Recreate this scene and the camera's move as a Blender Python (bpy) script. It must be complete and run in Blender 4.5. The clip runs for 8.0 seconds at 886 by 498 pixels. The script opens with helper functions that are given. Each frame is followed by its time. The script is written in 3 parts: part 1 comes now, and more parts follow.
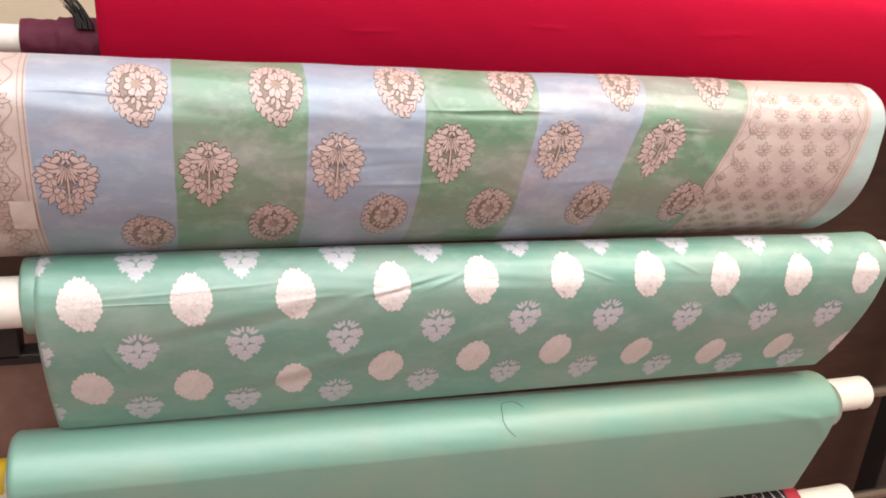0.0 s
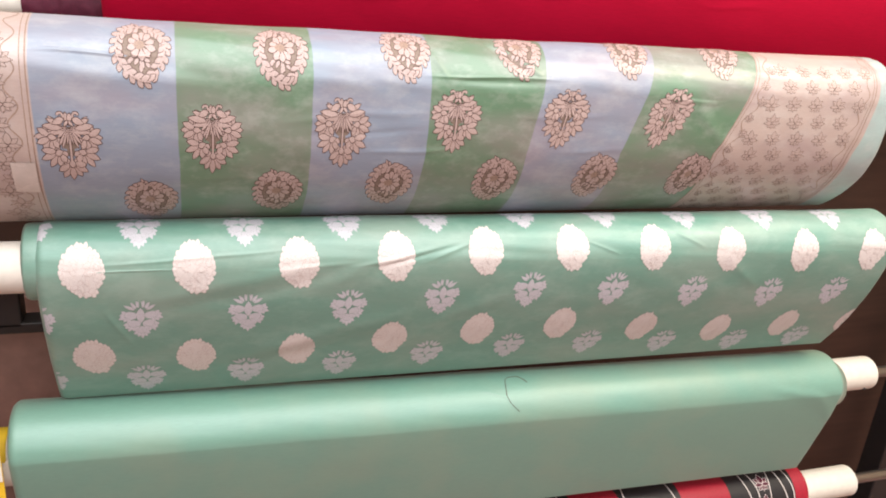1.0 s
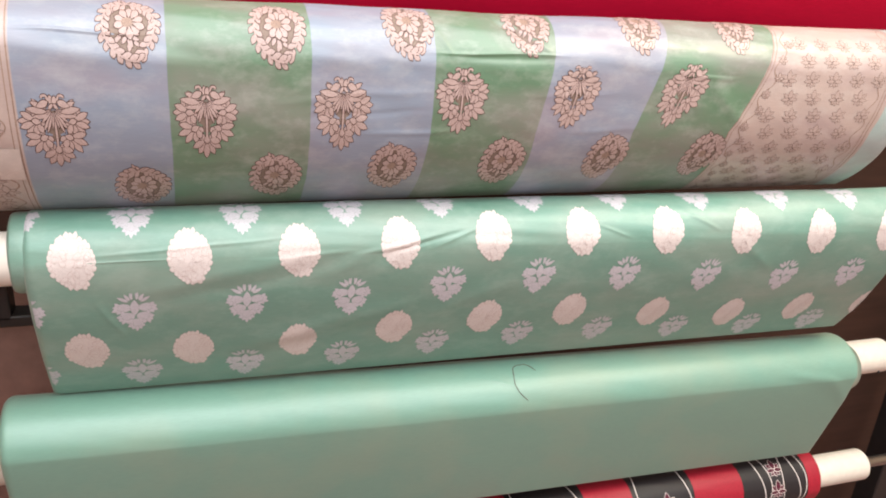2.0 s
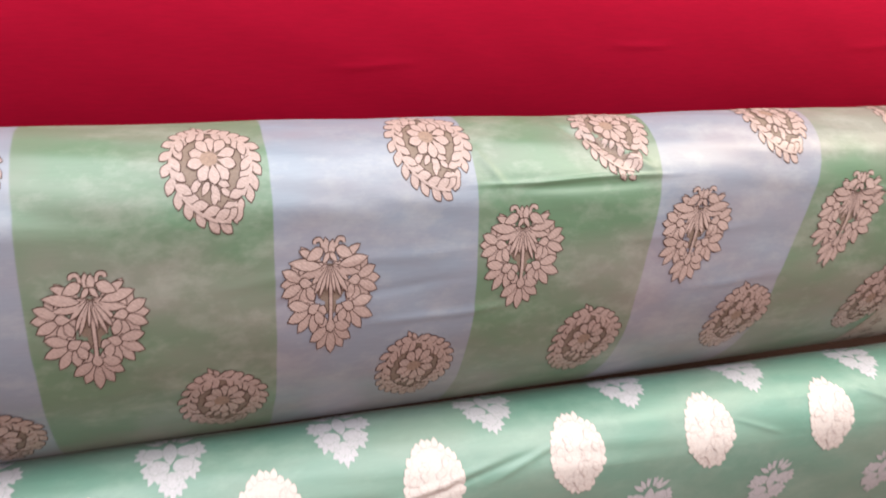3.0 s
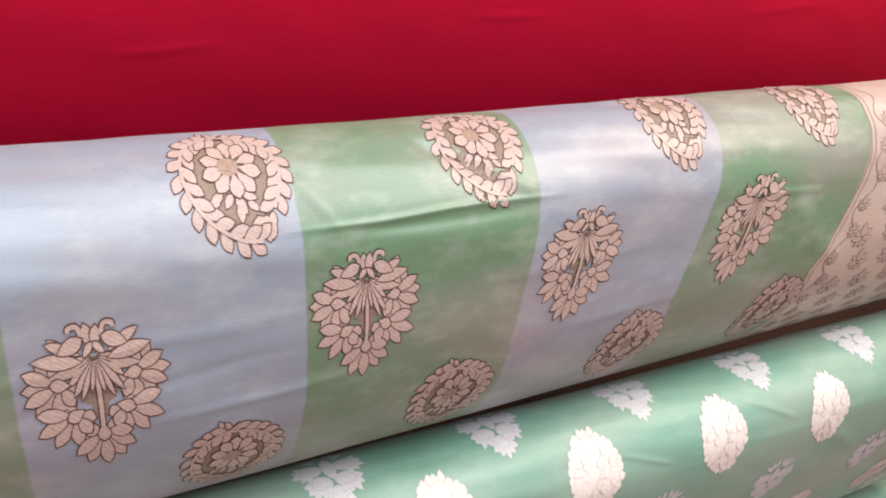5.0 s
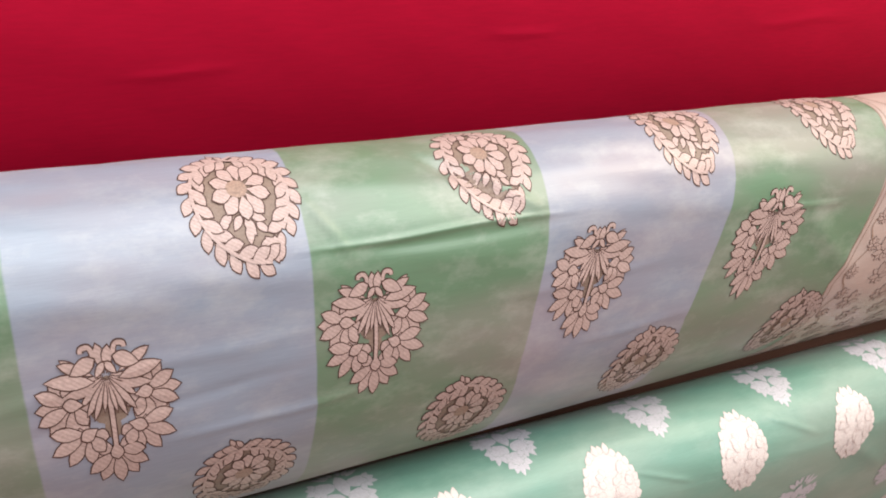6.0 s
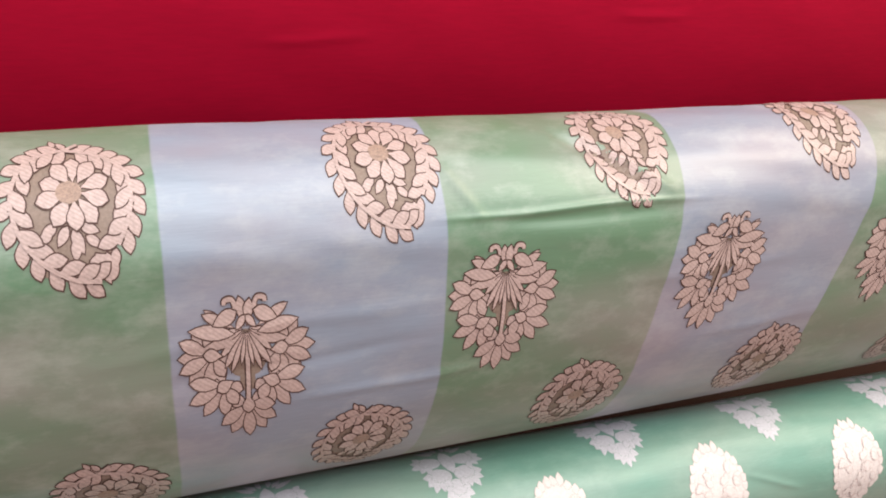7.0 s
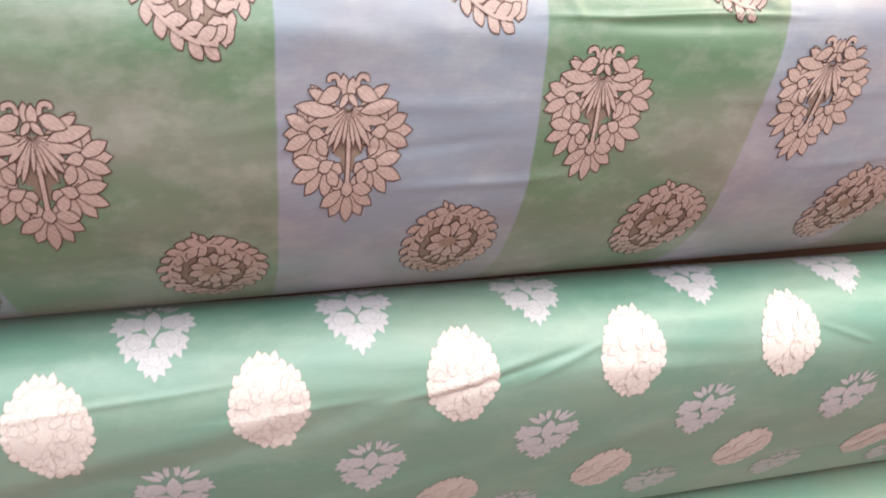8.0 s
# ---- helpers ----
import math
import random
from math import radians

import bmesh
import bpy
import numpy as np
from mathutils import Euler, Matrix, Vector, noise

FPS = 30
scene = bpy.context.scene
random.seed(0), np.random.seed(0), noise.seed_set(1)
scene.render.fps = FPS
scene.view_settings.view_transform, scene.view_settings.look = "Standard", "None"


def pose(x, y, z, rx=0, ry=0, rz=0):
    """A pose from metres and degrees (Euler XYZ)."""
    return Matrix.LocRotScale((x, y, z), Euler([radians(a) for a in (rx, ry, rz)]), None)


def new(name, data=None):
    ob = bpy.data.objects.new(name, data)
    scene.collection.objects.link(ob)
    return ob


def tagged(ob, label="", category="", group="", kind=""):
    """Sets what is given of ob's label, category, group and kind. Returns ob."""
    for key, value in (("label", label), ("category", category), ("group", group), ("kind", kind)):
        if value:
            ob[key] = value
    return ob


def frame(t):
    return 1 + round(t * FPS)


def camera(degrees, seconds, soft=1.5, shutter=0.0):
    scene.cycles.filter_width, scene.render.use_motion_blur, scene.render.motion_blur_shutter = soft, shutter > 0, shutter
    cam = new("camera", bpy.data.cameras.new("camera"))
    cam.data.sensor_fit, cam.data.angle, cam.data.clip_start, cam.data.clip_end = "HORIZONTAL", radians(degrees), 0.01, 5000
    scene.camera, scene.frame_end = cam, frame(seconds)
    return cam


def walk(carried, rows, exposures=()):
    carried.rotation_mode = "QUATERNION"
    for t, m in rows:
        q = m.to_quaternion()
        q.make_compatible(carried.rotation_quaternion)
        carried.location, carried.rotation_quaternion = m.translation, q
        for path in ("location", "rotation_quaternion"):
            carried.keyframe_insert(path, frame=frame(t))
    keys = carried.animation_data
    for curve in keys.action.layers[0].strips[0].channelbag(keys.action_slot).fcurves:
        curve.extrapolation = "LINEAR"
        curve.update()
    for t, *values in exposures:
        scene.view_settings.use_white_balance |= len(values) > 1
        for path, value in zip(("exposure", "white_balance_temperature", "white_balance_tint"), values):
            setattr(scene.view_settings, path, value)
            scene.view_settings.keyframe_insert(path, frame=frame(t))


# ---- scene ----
cam = camera(58.78, 8.0, soft=1.9, shutter=0.15)
Z0 = 1.25  # height of the striped roll's axis above the floor
ROWS = [
    (0.0, -0.2752, -0.8405, 0.1908, 69.83, -4.42, -17.75),
    (0.5, -0.2864, -0.8288, 0.1936, 68.52, -4.72, -17.74),
    (1.0, -0.2788, -0.8416, 0.1637, 69.27, -4.72, -17.61),
    (1.2, -0.2786, -0.8400, 0.1630, 69.43, -4.65, -17.73),
    (2.3, -0.2745, -0.7522, 0.1373, 67.70, -3.81, -18.54),
    (2.5, -0.2638, -0.6973, 0.1167, 69.59, -2.68, -18.55),
    (2.7, -0.2485, -0.6357, 0.1169, 71.98, -0.65, -17.17),
    (3.0, -0.2067, -0.4878, 0.1279, 74.96, -0.66, -19.42),
    (3.2, -0.2002, -0.4402, 0.1441, 73.65, 0.13, -17.56),
    (3.5, -0.2161, -0.4074, 0.1678, 71.82, 0.17, -15.58),
    (4.0, -0.1847, -0.3728, 0.1762, 69.88, -1.08, -21.18),
    (4.5, -0.1748, -0.3657, 0.1749, 68.97, -1.79, -26.25),
    (5.0, -0.1353, -0.3762, 0.1621, 69.25, -1.61, -28.26),
    (5.2, -0.1253, -0.3830, 0.1633, 70.09, -1.61, -28.34),
    (6.3, -0.1300, -0.3783, 0.1664, 69.92, -0.96, -25.17),
    (6.5, -0.1475, -0.3680, 0.1620, 69.15, -2.44, -23.97),
    (7.0, -0.1581, -0.3671, 0.1532, 69.70, -2.18, -21.15),
    (7.5, -0.1514, -0.3759, 0.1491, 68.33, -1.41, -18.70),
    (7.7, -0.1571, -0.3779, 0.1271, 65.95, -1.94, -17.40),
    (8.0, -0.1819, -0.3908, 0.1029, 63.58, -3.43, -16.17),
]
walk(cam, [(t, pose(x, y, Z0 + z, rx, ry, rz)) for t, x, y, z, rx, ry, rz in ROWS],
     [(0.0, 0.16), (1.0, 0.18), (2.5, 0.16), (3.0, -0.08), (3.5, -0.18), (4.5, -0.10), (6.5, -0.14), (7.5, -0.16), (8.0, 0.06)])

# ---- light ----
world = bpy.data.worlds.new("world")
scene.world = world
world.use_nodes = True
world.node_tree.nodes["Background"].inputs[0].default_value = (1.0, 0.93, 0.85, 1)
world.node_tree.nodes["Background"].inputs[1].default_value = 0.15


def area_lamp(name, m, sx, sy, watts, colour):
    data = bpy.data.lights.new(name, "AREA")
    data.shape, data.size, data.size_y, data.energy, data.color = "RECTANGLE", sx, sy, watts, colour
    ob = new(name, data)
    ob.matrix_world = m
    return ob


area_lamp("ceiling_panel_light", pose(0.1, -0.88, 2.70, 0, 0, 0), 3.4, 1.4, 82, (0.94, 0.97, 1.0))
area_lamp("ceiling_panel_light", pose(0.1, -3.0, 2.70, 0, 0, 0), 3.4, 1.2, 98, (0.94, 0.97, 1.0))
area_lamp("ceiling_downlight", pose(1.35, -0.75, 2.70, 0, 0, 0), 0.5, 0.5, 20, (1.0, 0.84, 0.52))


# ---- materials ----
def nodes_of(name):
    mat = bpy.data.materials.new(name)
    mat.use_nodes = True
    nt = mat.node_tree
    return mat, nt, nt.nodes["Principled BSDF"]


def add_node(nt, kind, **values):
    nd = nt.nodes.new(kind)
    for key, value in values.items():
        nd.inputs[key.replace("_", " ")].default_value = value
    return nd


def mapped(nt, scale):
    tc = nt.nodes.new("ShaderNodeTexCoord")
    mp = nt.nodes.new("ShaderNodeMapping")
    mp.inputs["Scale"].default_value = scale
    nt.links.new(tc.outputs["Object"], mp.inputs["Vector"])
    return mp.outputs["Vector"]


def mix_colour(nt, fac, a, b, mode="MIX"):
    mx = nt.nodes.new("ShaderNodeMix")
    mx.data_type, mx.blend_type = "RGBA", mode
    for socket, value in ((mx.inputs[0], fac), (mx.inputs[6], a), (mx.inputs[7], b)):
        if isinstance(value, (tuple, float, int)):
            socket.default_value = value
        else:
            nt.links.new(value, socket)
    return mx.outputs[2]


def rgba(c):
    return (c[0], c[1], c[2], 1.0)


SKEW = 1.4  # slant of the striped cloth for each metre along the roll


def textured(name, colour, rough=0.5, spec=0.5, ior=1.5, metal=0.0, grain=(60, 60, 60), vary=0.25, bump=0.15, depth=0.001, sheen=0.0, big=(6, 6, 6), ramp=None, reflection_tint=None, bloom=None, hatch=None):
    """A surface with fine grain and broad blotches; ramp: stripes along x as (from x, colour)."""
    mat, nt, b = nodes_of(name)
    fine = add_node(nt, "ShaderNodeTexNoise", Scale=1.0, Detail=4.0, Roughness=0.6)
    nt.links.new(mapped(nt, grain), fine.inputs["Vector"])
    broad = add_node(nt, "ShaderNodeTexNoise", Scale=1.0, Detail=3.0, Roughness=0.55)
    nt.links.new(mapped(nt, big), broad.inputs["Vector"])
    if ramp:
        tc = nt.nodes.new("ShaderNodeTexCoord")
        sep = nt.nodes.new("ShaderNodeSeparateXYZ")
        nt.links.new(tc.outputs["Object"], sep.inputs[0])
        # the cloth is wound askew: its stripes slant more and more towards the far end
        def calc(op, a, b, c=0.0):
            nd = nt.nodes.new("ShaderNodeMath")
            nd.operation = op
            for socket, value in zip(nd.inputs, (a, b, c)):
                if isinstance(value, float):
                    socket.default_value = value
                else:
                    nt.links.new(value, socket)
            return nd.outputs[0]
        rise = calc("MINIMUM", calc("MAXIMUM", calc("SUBTRACT", sep.outputs["Z"], Z0 + 0.025), -0.065), 0.06)
        along_x = calc("MAXIMUM", sep.outputs["X"], 0.0)
        fade = calc("SUBTRACT", 1.0, calc("POWER", calc("DIVIDE", along_x, 0.6), 4.0))
        slant = calc("MULTIPLY", calc("MULTIPLY", along_x, calc("MULTIPLY", fade, SKEW)), rise)
        wob = calc("MULTIPLY_ADD", broad.outputs["Fac"], 0.004, calc("SUBTRACT", sep.outputs["X"], slant))
        base = rgba(ramp[0][1])
        for x, c in ramp[1:]:
            over = nt.nodes.new("ShaderNodeMapRange")
            over.inputs["From Min"].default_value, over.inputs["From Max"].default_value = x + 0.0014, x + 0.0026
            nt.links.new(wob, over.inputs["Value"])
            base = mix_colour(nt, over.outputs[0], base, rgba(c))
    else:
        base = rgba(colour)
    dark = nt.nodes.new("ShaderNodeMapRange")
    dark.inputs["From Min"].default_value, dark.inputs["From Max"].default_value = 0.3, 0.7
    dark.inputs["To Min"].default_value, dark.inputs["To Max"].default_value = 1.0 - vary, 1.0
    nt.links.new(fine.outputs["Fac"], dark.inputs["Value"])
    out = mix_colour(nt, 1.0, base, dark.outputs[0], "MULTIPLY")
    # warm reflections on the silk, put into its colour as broad blotches
    if reflection_tint:
        lim = nt.nodes.new("ShaderNodeMapRange")
        lim.inputs["From Min"].default_value, lim.inputs["From Max"].default_value, lim.inputs["To Max"].default_value = 0.45, 0.7, reflection_tint[1]
        nt.links.new(broad.outputs["Fac"], lim.inputs["Value"])
        out = mix_colour(nt, lim.outputs[0], out, rgba(reflection_tint[0]))
    if bloom:
        cloud = add_node(nt, "ShaderNodeTexNoise", Scale=1.0, Detail=5.0, Roughness=0.7)
        nt.links.new(mapped(nt, (24, 40, 40)), cloud.inputs["Vector"])
        lim = nt.nodes.new("ShaderNodeMapRange")
        lim.inputs["From Min"].default_value, lim.inputs["From Max"].default_value, lim.inputs["To Max"].default_value = 0.48, 0.72, bloom[1]
        nt.links.new(cloud.outputs["Fac"], lim.inputs["Value"])
        out = mix_colour(nt, lim.outputs[0], out, rgba(bloom[0]))
    if hatch:
        wave = add_node(nt, "ShaderNodeTexWave", Scale=1.0, Distortion=2.5, Detail=2.0)
        wave.inputs["Detail Scale"].default_value = 1.5
        wave.bands_direction = "DIAGONAL"
        nt.links.new(mapped(nt, hatch), wave.inputs["Vector"])
        lim = nt.nodes.new("ShaderNodeMapRange")
        lim.inputs["From Min"].default_value, lim.inputs["From Max"].default_value, lim.inputs["To Min"].default_value, lim.inputs["To Max"].default_value = 0.1, 0.6, 0.86, 1.0
        nt.links.new(wave.outputs["Fac"], lim.inputs["Value"])
        out = mix_colour(nt, 1.0, out, lim.outputs[0], "MULTIPLY")
    nt.links.new(out, b.inputs["Base Color"])
    rr = nt.nodes.new("ShaderNodeMapRange")
    rr.inputs["To Min"].default_value, rr.inputs["To Max"].default_value = rough - 0.07, rough + 0.09
    nt.links.new(broad.outputs["Fac"], rr.inputs["Value"])
    nt.links.new(rr.outputs[0], b.inputs["Roughness"])
    b.inputs["Metallic"].default_value = metal
    b.inputs["IOR"].default_value = ior
    b.inputs["Specular IOR Level"].default_value = spec
    b.inputs["Sheen Weight"].default_value = sheen
    b.inputs["Sheen Roughness"].default_value = 0.45
    b.inputs["Sheen Tint"].default_value = (1.0, 0.72, 0.66, 1)
    bp = add_node(nt, "ShaderNodeBump", Strength=bump, Distance=depth)
    nt.links.new(fine.outputs["Fac"], bp.inputs["Height"])
    nt.links.new(bp.outputs[0], b.inputs["Normal"])
    return mat


BLUE, GREEN, PALLU, EDGE = (0.240, 0.285, 0.362), (0.112, 0.212, 0.126), (0.47, 0.36, 0.32), (0.36, 0.47, 0.45)
STRIPES = [(-0.70, PALLU), (-0.407, BLUE), (-0.282, GREEN), (-0.153, BLUE), (-0.030, GREEN), (0.098, BLUE), (0.228, GREEN), (0.365, PALLU), (0.566, EDGE)]
WEAVE = (90, 900, 900)
# second colour of each silk: painted stand-in for its pinkish or olive reflection
M_STRIPE = textured("striped_silk", GREEN, 0.42, 0.55, 1.75, grain=WEAVE, vary=0.09, bump=0.12, depth=0.0006, sheen=0.14, big=(7, 14, 14), ramp=STRIPES, reflection_tint=((0.31, 0.215, 0.235), 0.50), bloom=((0.60, 0.58, 0.55), 0.26))
M_MINT = textured("green_brocade_silk", (0.148, 0.305, 0.240), 0.45, 0.5, 1.7, grain=WEAVE, vary=0.09, bump=0.12, depth=0.0006, sheen=0.14, big=(7, 14, 14), reflection_tint=((0.34, 0.36, 0.31), 0.40), bloom=((0.50, 0.60, 0.54), 0.16))
M_PLAIN = textured("plain_mint_satin", (0.165, 0.325, 0.255), 0.46, 0.5, 1.75, grain=WEAVE, vary=0.10, bump=0.1, depth=0.0005, sheen=0.15, reflection_tint=((0.30, 0.33, 0.24), 0.4))
M_RED = textured("crimson_velvet", (0.50, 0.003, 0.033), 0.75, 0.12, grain=(70, 500, 500), vary=0.12, bump=0.1, depth=0.0006)
M_MAROON = textured("maroon_cloth", (0.10, 0.012, 0.03), 0.7, 0.3, grain=(200, 200, 200), vary=0.3, bump=0.2)
M_FOURTH = textured("black_printed_cloth", (0.02, 0.016, 0.018), 0.5, 0.4, grain=(200, 500, 500), vary=0.3, bump=0.15)
M_REDBAND = textured("red_band_cloth", (0.36, 0.012, 0.03), 0.5, 0.4, grain=(200, 500, 500), vary=0.25, bump=0.15)
M_TUBE = textured("white_paper_tube", (0.80, 0.74, 0.66), 0.55, 0.4, grain=(80, 80, 80), vary=0.1, bump=0.08)
M_TAPE = textured("cloudy_tape", (0.62, 0.53, 0.48), 0.25, 0.6, grain=(90, 90, 90), vary=0.12, bump=0.05)
M_CORE = textured("tube_bore", (0.30, 0.24, 0.18), 0.8, 0.2)
M_STEEL = textured("brushed_steel", (0.45, 0.42, 0.40), 0.35, 0.5, metal=1.0, grain=(20, 400, 400), vary=0.2)
M_BLACK = textured("black_enamel", (0.02, 0.018, 0.018), 0.4, 0.5, vary=0.3)
M_PANEL = textured("dark_brown_laminate", (0.055, 0.026, 0.018), 0.45, 0.4, grain=(6, 60, 60), vary=0.35, bump=0.1)
M_CREAM = textured("cream_wall_paint", (0.62, 0.50, 0.36), 0.7, 0.3, grain=(40, 40, 40), vary=0.08, bump=0.1)
M_FLOOR = textured("reddish_brown_bounce_floor", (0.30, 0.165, 0.145), 0.35, 0.5, grain=(12, 12, 12), vary=0.25, bump=0.05)
M_CEIL = textured("white_ceiling_paint", (0.78, 0.74, 0.68), 0.8, 0.3, grain=(30, 30, 30), vary=0.06)
M_BOUNCE_WALL = textured("reddish_brown_bounce_wall", (0.34, 0.19, 0.14), 0.5, 0.4, grain=(4, 4, 40), vary=0.35, bump=0.1)
M_BOARD = textured("reddish_brown_board", (0.26, 0.14, 0.11), 0.6, 0.3, grain=(12, 12, 12), vary=0.5, bump=0.1)
M_YELLOW = textured("yellow_paper_tag", (0.80, 0.50, 0.03), 0.6, 0.3, vary=0.15)
M_ZARI = textured("rose_gold_brocade_thread", (0.54, 0.395, 0.36), 0.42, 0.6, hatch=(230, 190, 260), grain=(700, 700, 700), vary=0.25, bump=0.3, depth=0.0004)
M_LINE = textured("brown_outline_thread", (0.095, 0.048, 0.040), 0.6, 0.3, grain=(700, 700, 700), vary=0.2)
M_GAP = textured("taupe_ground_thread", (0.27, 0.195, 0.155), 0.5, 0.4, grain=(700, 700, 700), vary=0.25)
M_EYE = textured("woven_motif_eye", (0.40, 0.27, 0.21), 0.5, 0.5, grain=(900, 900, 900), vary=0.4, bump=0.3)
M_PALLU = textured("rose_gold_panel_thread", (0.48, 0.36, 0.32), 0.42, 0.6, grain=(700, 700, 700), vary=0.2, bump=0.3, depth=0.0004)
M_WHITE = textured("cream_brocade_thread", (0.74, 0.66, 0.63), 0.6, 0.25, grain=(700, 700, 700), vary=0.15, bump=0.3, depth=0.0004)
M_LILAC = textured("silver_lilac_brocade_thread", (0.58, 0.56, 0.60), 0.45, 0.5, grain=(700, 700, 700), vary=0.2, bump=0.3, depth=0.0004)
M_MINTLINE = textured("green_outline_thread", (0.20, 0.30, 0.25), 0.5, 0.4, grain=(700, 700, 700), vary=0.2)
M_WLINE = textured("pale_rose_outline_thread", (0.62, 0.48, 0.45), 0.6, 0.3, grain=(700, 700, 700), vary=0.2)


# ---- building helpers ----
def mesh_from(name, verts, faces, mats, slots=None, smooth=True):
    me = bpy.data.meshes.new(name)
    me.from_pydata(verts, [], faces)
    for m in mats:
        me.materials.append(m)
    if slots:
        me.polygons.foreach_set("material_index", slots)
    if smooth:
        me.polygons.foreach_set("use_smooth", [True] * len(me.polygons))
    me.update()
    return me


def part(name, me, parent, label=""):
    ob = new(name, me)
    ob.parent = parent
    return tagged(ob, label) if label else ob


def bm_mesh(name, bm, mats, smooth=False):
    me = bpy.data.meshes.new(name)
    bmesh.ops.recalc_face_normals(bm, faces=bm.faces)
    bm.to_mesh(me)
    bm.free()
    for m in mats:
        me.materials.append(m)
    if smooth:
        me.polygons.foreach_set("use_smooth", [True] * len(me.polygons))
    return me


def box_mesh(name, size, at, mat, bevel=0.003):
    bm = bmesh.new()
    bmesh.ops.create_cube(bm, size=1.0, matrix=Matrix.LocRotScale(at, None, size))
    if bevel:
        bmesh.ops.bevel(bm, geom=bm.edges[:], offset=bevel, segments=2, affect="EDGES", profile=0.5)
    return bm_mesh(name, bm, [mat])


def pipe_mesh(name, x0, x1, y, z, outer, inner, mats, seg=40):
    """A hollow tube along x with rounded rims."""
    lip = min(0.002, (outer - inner) * 0.4)
    ring = [(x0, inner), (x0, outer - lip), (x0 + lip, outer), (x1 - lip, outer), (x1, outer - lip), (x1, inner)]
    verts, faces = [], []
    for x, r in ring:
        for k in range(seg):
            a = 2 * math.pi * k / seg
            verts.append((x, y + r * math.cos(a), z + r * math.sin(a)))
    n = len(ring)
    slots = []
    for i in range(n):
        for k in range(seg):
            j, q = (i + 1) % n, (k + 1) % seg
            faces.append((i * seg + k, i * seg + q, j * seg + q, j * seg + k))
            slots.append(1 if i == n - 1 and len(mats) > 1 else 0)
    return mesh_from(name, verts, faces, mats, slots)



class Roll:
    """A fabric roll hung on a tube along x: round above, the cloth below drawn in and tucked back behind the tube."""

    def __init__(self, x0, x1, y, ky, z, kz, shape, seed, wrinkle=0.0012, folds=(), cut=80):
        self.x0, self.x1, self.y, self.ky, self.z, self.kz = x0, x1, y, ky, Z0 + z, kz
        self.rise, self.a, self.bu, self.drop, self.power, self.tuck = shape
        self.seed, self.wrinkle, self.folds, self.cut = seed, wrinkle, folds, cut
        self.around = [radians(-cut + (120 + cut) * k / 300) for k in range(300)] + [radians(120 + (60 + cut) * k / 60) for k in range(61)]
        self.angles = [radians(a) for a in np.arange(-cut, 121, 0.5)]
        pts = np.array([self.flat(a) for a in self.angles])
        steps = np.hypot(*np.diff(pts, axis=0).T)
        self.arcs = np.concatenate([[0], np.cumsum(steps)])

    def flat(self, th):
        th = (th + math.pi / 2) % (2 * math.pi) - math.pi / 2
        side = 1.0
        if th > math.pi / 2:
            th, side = math.pi - th, -1.0
        if th >= 0:
            return -side * self.a * math.cos(th), self.rise + self.bu * math.sin(th)
        u = min(-th / (math.pi / 2), 1.0)
        return -side * self.a + (side * self.a + self.tuck) * u ** self.power, self.rise - self.drop * u

    def arc(self, degrees):
        return float(np.interp(radians(degrees), self.angles, self.arcs))

    def angle(self, s):
        return float(np.interp(s, self.arcs, self.angles))

    def at(self, x, th, lift=0.0):
        y, z = self.flat(th)
        y1, z1 = self.flat(th - 0.01)
        y2, z2 = self.flat(th + 0.01)
        ty, tz = y2 - y1, z2 - z1
        ln = math.hypot(ty, tz) or 1.0
        ny, nz = -tz / ln, ty / ln
        s = self.seed
        fade = min(1.0, max(0.0, (th + radians(self.cut)) / 0.3))
        w = self.wrinkle * noise.noise((x * 7 + s, th * 0.9, s)) + 0.4 * self.wrinkle * noise.noise((x * 15 - s, th * 4 + x * 9, s * 2))
        w *= fade
        for fx, fth, slope, length, width, height in self.folds:
            e = (x - fx) / length
            if abs(e) < 1.6:
                d = (th - radians(fth) - slope * (x - fx) - 0.05 * noise.noise((x * 14, fth, s))) * 0.06 / width
                if abs(d) < 3:
                    w += 0.75 * height * math.exp(-d * d) * math.exp(-e ** 4)
        end = min(x - self.x0, self.x1 - x)
        if end < 0.008:
            w -= 0.005 * (1 - max(end, 0) / 0.008) ** 2
        y, z = y + ny * (w + lift), z + nz * (w + lift)
        return (x, self.y + self.ky * x + y, self.z + self.kz * x + z)

    def body(self, name, mats, nx=480, slot=None):
        verts, faces, slots = [], [], []
        nt = len(self.around)
        xs = [self.x0 + (self.x1 - self.x0) * i / nx for i in range(nx + 1)]
        for x in xs:
            verts.extend(self.at(x, th) for th in self.around)
        for i in range(nx):
            for k in range(nt):
                q = (k + 1) % nt
                faces.append((i * nt + k, i * nt + q, (i + 1) * nt + q, (i + 1) * nt + k))
                if slot:
                    slots.append(slot((xs[i] + xs[i + 1]) / 2))
        # wound ends: shallow rings towards the tube
        for x, base, sgn in ((self.x0, 0, 1), (self.x1, nx * nt, -1)):
            prev = [base + k for k in range(nt)]
            cy, cz = self.y + self.ky * x, self.z + self.kz * x + self.rise
            for j in range(1, 9):
                start = len(verts)
                f = 1 - 0.115 * j
                for k in range(nt):
                    p = verts[base + k]
                    verts.append((x + sgn * (0.0035 if j % 2 else 0.0), cy + (p[1] - cy) * f, cz + (p[2] - cz) * f))
                for k in range(nt):
                    q = (k + 1) % nt
                    quad = (prev[k], prev[q], start + q, start + k)
                    faces.append(quad if sgn < 0 else quad[::-1])
                    if slot:
                        slots.append(slot(x))
